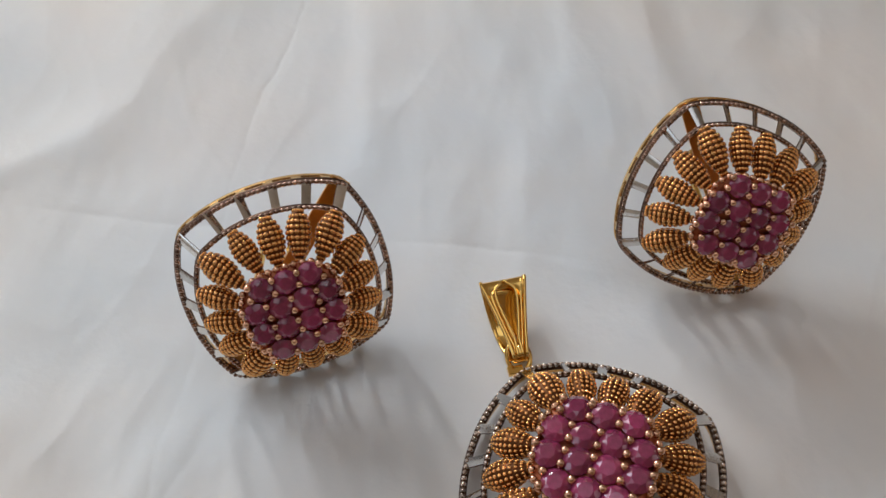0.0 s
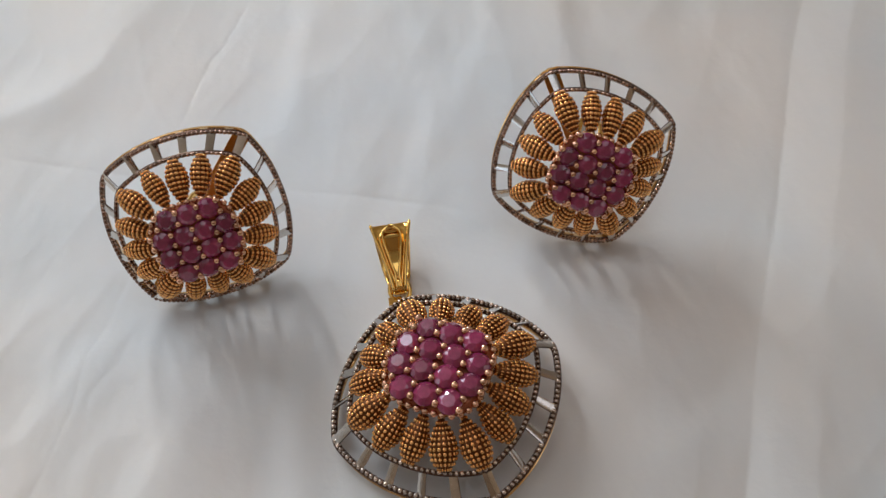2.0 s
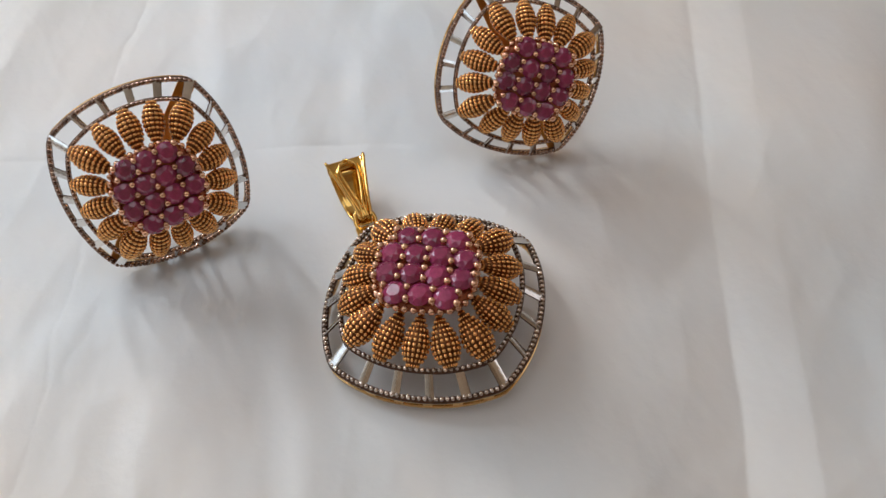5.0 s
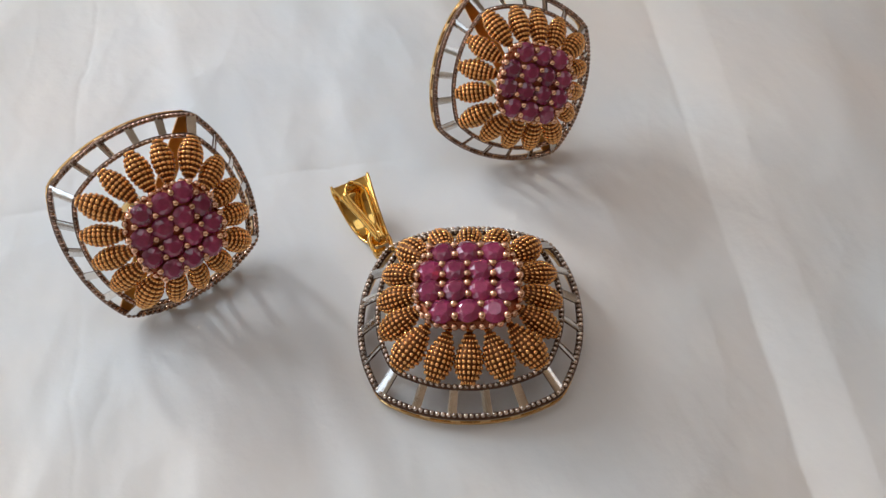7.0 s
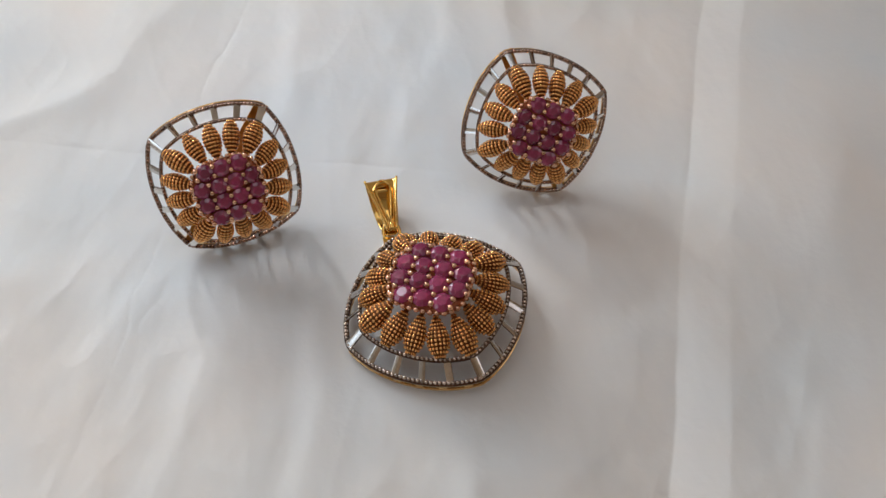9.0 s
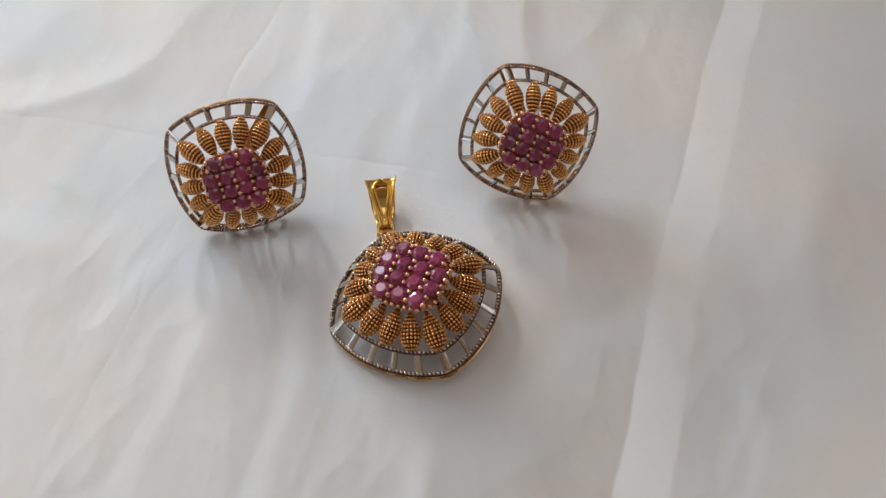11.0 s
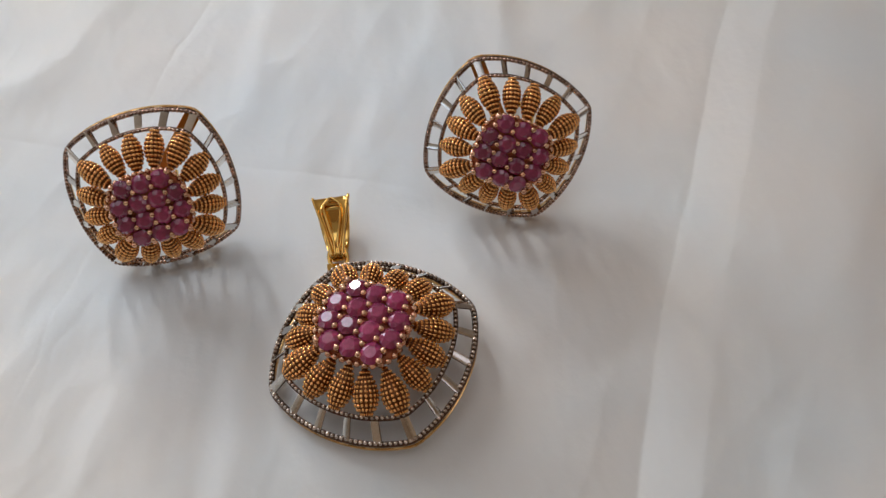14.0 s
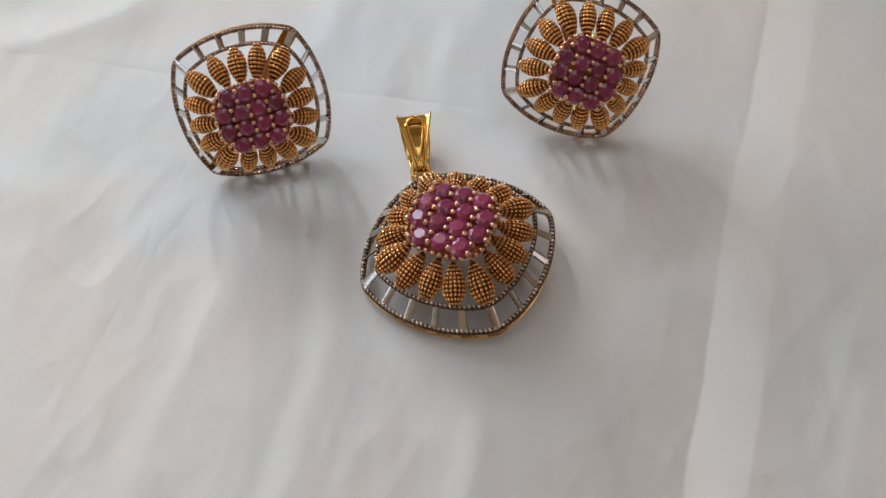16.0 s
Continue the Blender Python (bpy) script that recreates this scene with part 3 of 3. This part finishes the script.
# short faint creases, scattered
rng_crease = random.Random(5)
for _ in range(44):
    cx, cy, ca, cl = rng_crease.uniform(-9, 9), rng_crease.uniform(-4, 9), rng_crease.gauss(1.75, 0.45), rng_crease.uniform(0.8, 2.6)
    CREASES.append(([(cx - math.cos(ca) * cl / 2, cy - math.sin(ca) * cl / 2), (cx + rng_crease.uniform(-0.12, 0.12), cy), (cx + math.cos(ca) * cl / 2, cy + math.sin(ca) * cl / 2)],
                    rng_crease.choice((-1, 1)) * rng_crease.uniform(0.004, 0.011), rng_crease.uniform(0.10, 0.30)))
# where the jewels press the cloth down or lie on a rise
RISES = [(0.0, 0.0, 0.19, 1.2), (0.0, 0.0, 0.05, 0.8), (1.15, 0.25, 0.06, 1.1), (-1.2, -0.5, -0.11, 0.9), (2.15, 2.55, -0.10, 0.8), (-2.4, 2.0, 0.05, 0.8), (-0.8, 2.2, 0.04, 0.6)]


def cloth():
    # the mesh is finer in the middle, where the creases lie
    nx, ny = 680, 560
    px, py = np.meshgrid(np.interp(np.linspace(0, 1, nx), (0, 0.1, 0.9, 1), (-17, -8.5, 7.5, 18)), np.interp(np.linspace(0, 1, ny), (0, 0.1, 0.86, 1), (-11, -4, 9, 19)))
    z = np.zeros(px.shape)
    field = lambda fx, fy, seed: np.array([noise.noise(Vector((x * fx, y * fy, seed))) for x, y in zip(px.ravel(), py.ravel())]).reshape(px.shape)
    sway = 0.30 * field(0.33, 0.33, 2.2) + 0.08 * field(1.3, 1.3, 4.4)
    ripple, patchy = 0.05 * field(2.6, 2.6, 8.1), np.clip(0.5 + field(0.9, 0.9, 6.3), 0, 1)
    for number, (line, high, left, right) in enumerate(FOLDS):
        d, w = line_distance(px + sway * (0.35 if number == 0 else 1.0), py, line)
        high = (1.0 if number == 0 else 1.05) * high * np.clip(0.85 + 0.9 * field(0.3, 0.3, 10.0 + number), 0.25, 1.4)
        width = np.where(d > 0, left, right)
        gentle, steep = np.exp(-(np.abs(d) / width) ** (1.0 if number == 0 else 1.3)), np.clip(1 - np.abs(d) / width, 0, 1) ** 1.15
        fold = high * np.where(d > 0, gentle, steep) * np.clip(np.minimum(w, 1 - w) * 6 + 0.15, 0, 1)
        if number == 0:
            pressed = fold
        else:
            z += fold
    for number, (line, high, width) in enumerate(CREASES[4:] + CREASES[:4]):
        if number == len(CREASES) - 4:
            # soft cloth: round off all but the ironed creases
            for _ in range(14):
                z = (np.roll(z, 1, 0) + 2 * z + np.roll(z, -1, 0)) / 4
                z = (np.roll(z, 1, 1) + 2 * z + np.roll(z, -1, 1)) / 4
            z += pressed
        d, w = line_distance(px + 0.25 * sway + ripple, py, line)
        z += high * (0.55 + 1.1 * patchy) * np.exp(-np.abs(d) / width) * np.clip(np.minimum(w, 1 - w) * 8, 0, 1)
    away = 0.72 * px - 0.70 * py - 3.2
    z -= 0.62 * np.tanh(0.30 / 0.62 * np.log1p(np.exp(np.clip(away * 1.5, -30, 30))) / 1.5)
    for x, y, high, width in RISES:
        z += high * np.exp(-((px - x) ** 2 + (py - y) ** 2) / width ** 2)
    def rough(x, y):
        wide = 0.082 * noise.fractal(Vector((x * 0.30 + y * 0.05, y * 0.09, 3.1)), 1.0, 2.0, 3)
        long = 0.009 * (1 - abs(noise.noise(Vector((x * 0.62 + y * 0.12, y * 0.16, 7.7))))) ** 4
        cross = 0.009 * (1 - abs(noise.noise(Vector((x * 0.9 - y * 0.35, y * 0.3 + x * 0.1, 1.7))))) ** 6
        fine = 0.014 * noise.fractal(Vector((x * 1.6, y * 0.8, 5.5)), 0.8, 2.1, 3)
        crumple = 0.017 * (1 - abs(noise.noise(Vector((x * 1.15 + y * 0.3, y * 0.75 - x * 0.2, 11.3))))) ** 3
        return wide + long + cross + fine + crumple

    soft = np.array([rough(x, y) for x, y in zip(px.ravel(), py.ravel())]).reshape(px.shape)
    calm = np.zeros(px.shape)
    for x, y, r in ((0, 0, 1.9), (-3.0, 2.2, 1.6), (1.9, 3.0, 1.5), (-0.8, 2.0, 0.9)):
        calm = np.maximum(calm, np.exp(-(((px - x) ** 2 + (py - y) ** 2) / r ** 2) ** 2))
    z += soft * (1 - 0.85 * calm) * (1 - 0.5 * np.clip((px - 4.8) / 1.6, 0, 1))
    verts = np.stack([px.ravel(), py.ravel(), z.ravel()], 1)
    faces = [(j * nx + i, j * nx + i + 1, j * nx + nx + i + 1, j * nx + nx + i) for j in range(ny - 1) for i in range(nx - 1)]
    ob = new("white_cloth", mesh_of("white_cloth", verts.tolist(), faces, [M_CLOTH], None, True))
    solid = ob.modifiers.new("thickness", "SOLIDIFY")
    solid.thickness, solid.offset = 0.025 * CM, -1
    return tagged(ob, "crumpled white cotton cloth with soft folds and creases", "cloth")


cloth()


# ---------------------------------------------------------------- unseen room added round the cloth, wall tones picked for their bounce (metres)
def box(name, x0, x1, y0, y1, z0, z1, m, label="", category=""):
    bm = bmesh.new()
    bmesh.ops.create_cube(bm, size=1, matrix=Matrix.Translation(((x0 + x1) / 2, (y0 + y1) / 2, (z0 + z1) / 2)) @ Matrix.Diagonal((x1 - x0, y1 - y0, z1 - z0, 1)))
    me = bpy.data.meshes.new(name)
    bm.to_mesh(me)
    bm.free()
    me.materials.append(m)
    return tagged(new(name, me), label, category, "", "structure")


X0, X1, Y0 = WALL_X, EAST_X, -0.9
box("floor", X0 - 0.1, X1 + 0.1, Y0 - 0.1, WALL_Y + 0.1, -0.08, -0.0095, M_FLOOR, "plain brown floor under the cloth", "floor")
box("wall_south", X0, X1, Y0 - 0.1, Y0, -0.0095, H, M_BROWN, "plain brown wall", "wall")


def pierced(name, blocks, m, label, category):
    """A wall or ceiling made of blocks that leave an opening between them."""
    v, f = [], []
    for x0, x1, y0, y1, z0, z1 in blocks:
        n = len(v)
        v += [(x / CM, y / CM, z / CM) for z in (z0, z1) for x, y in ((x0, y0), (x1, y0), (x1, y1), (x0, y1))]
        f += [tuple(n + i for i in q) for q in ((3, 2, 1, 0), (4, 5, 6, 7), (0, 1, 5, 4), (1, 2, 6, 5), (2, 3, 7, 6), (3, 0, 4, 7))]
    tagged(new(name, mesh_of(name, v, f, [m])), label, category, "", "structure")


pierced("wall_west", ((X0 - 0.1, X0, Y0, WEST_Y0, -0.0095, H), (X0 - 0.1, X0, WEST_Y1, WALL_Y, -0.0095, H), (X0 - 0.1, X0, WEST_Y0, WEST_Y1, -0.0095, WEST_Z0), (X0 - 0.1, X0, WEST_Y0, WEST_Y1, WEST_Z1, H)),
        M_WALL, "plain beige wall with an opening for the added west lamp", "wall")
pierced("wall_east", ((X1, X1 + 0.1, Y0, EAST_Y0, -0.0095, H), (X1, X1 + 0.1, EAST_Y1, WALL_Y, -0.0095, H), (X1, X1 + 0.1, EAST_Y0, EAST_Y1, -0.0095, EAST_Z0), (X1, X1 + 0.1, EAST_Y0, EAST_Y1, EAST_Z1, H)),
        M_TAN, "plain tan wall with an opening for the warm fill lamp", "wall")
W0, W1 = WALL_Y, WALL_Y + 0.1
blocks, left = [], X0
for x0, x1, z0, z1, watts, colour in WINDOWS:
    blocks += [(left, x0, W0, W1, -0.0095, H), (x0, x1, W0, W1, -0.0095, z0), (x0, x1, W0, W1, z1, H)]
    left = x1
pierced("wall_north", blocks + [(left, X1, W0, W1, -0.0095, H)], M_WALL, "plain beige wall with two window openings", "wall")
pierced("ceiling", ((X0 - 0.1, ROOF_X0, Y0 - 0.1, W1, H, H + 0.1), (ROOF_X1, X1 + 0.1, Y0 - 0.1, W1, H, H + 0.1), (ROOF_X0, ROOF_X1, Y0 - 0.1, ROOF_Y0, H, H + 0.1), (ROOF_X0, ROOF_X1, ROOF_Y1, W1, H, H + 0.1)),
        M_CEILING, "plain white ceiling with an opening for the overhead fill lamp", "ceiling")
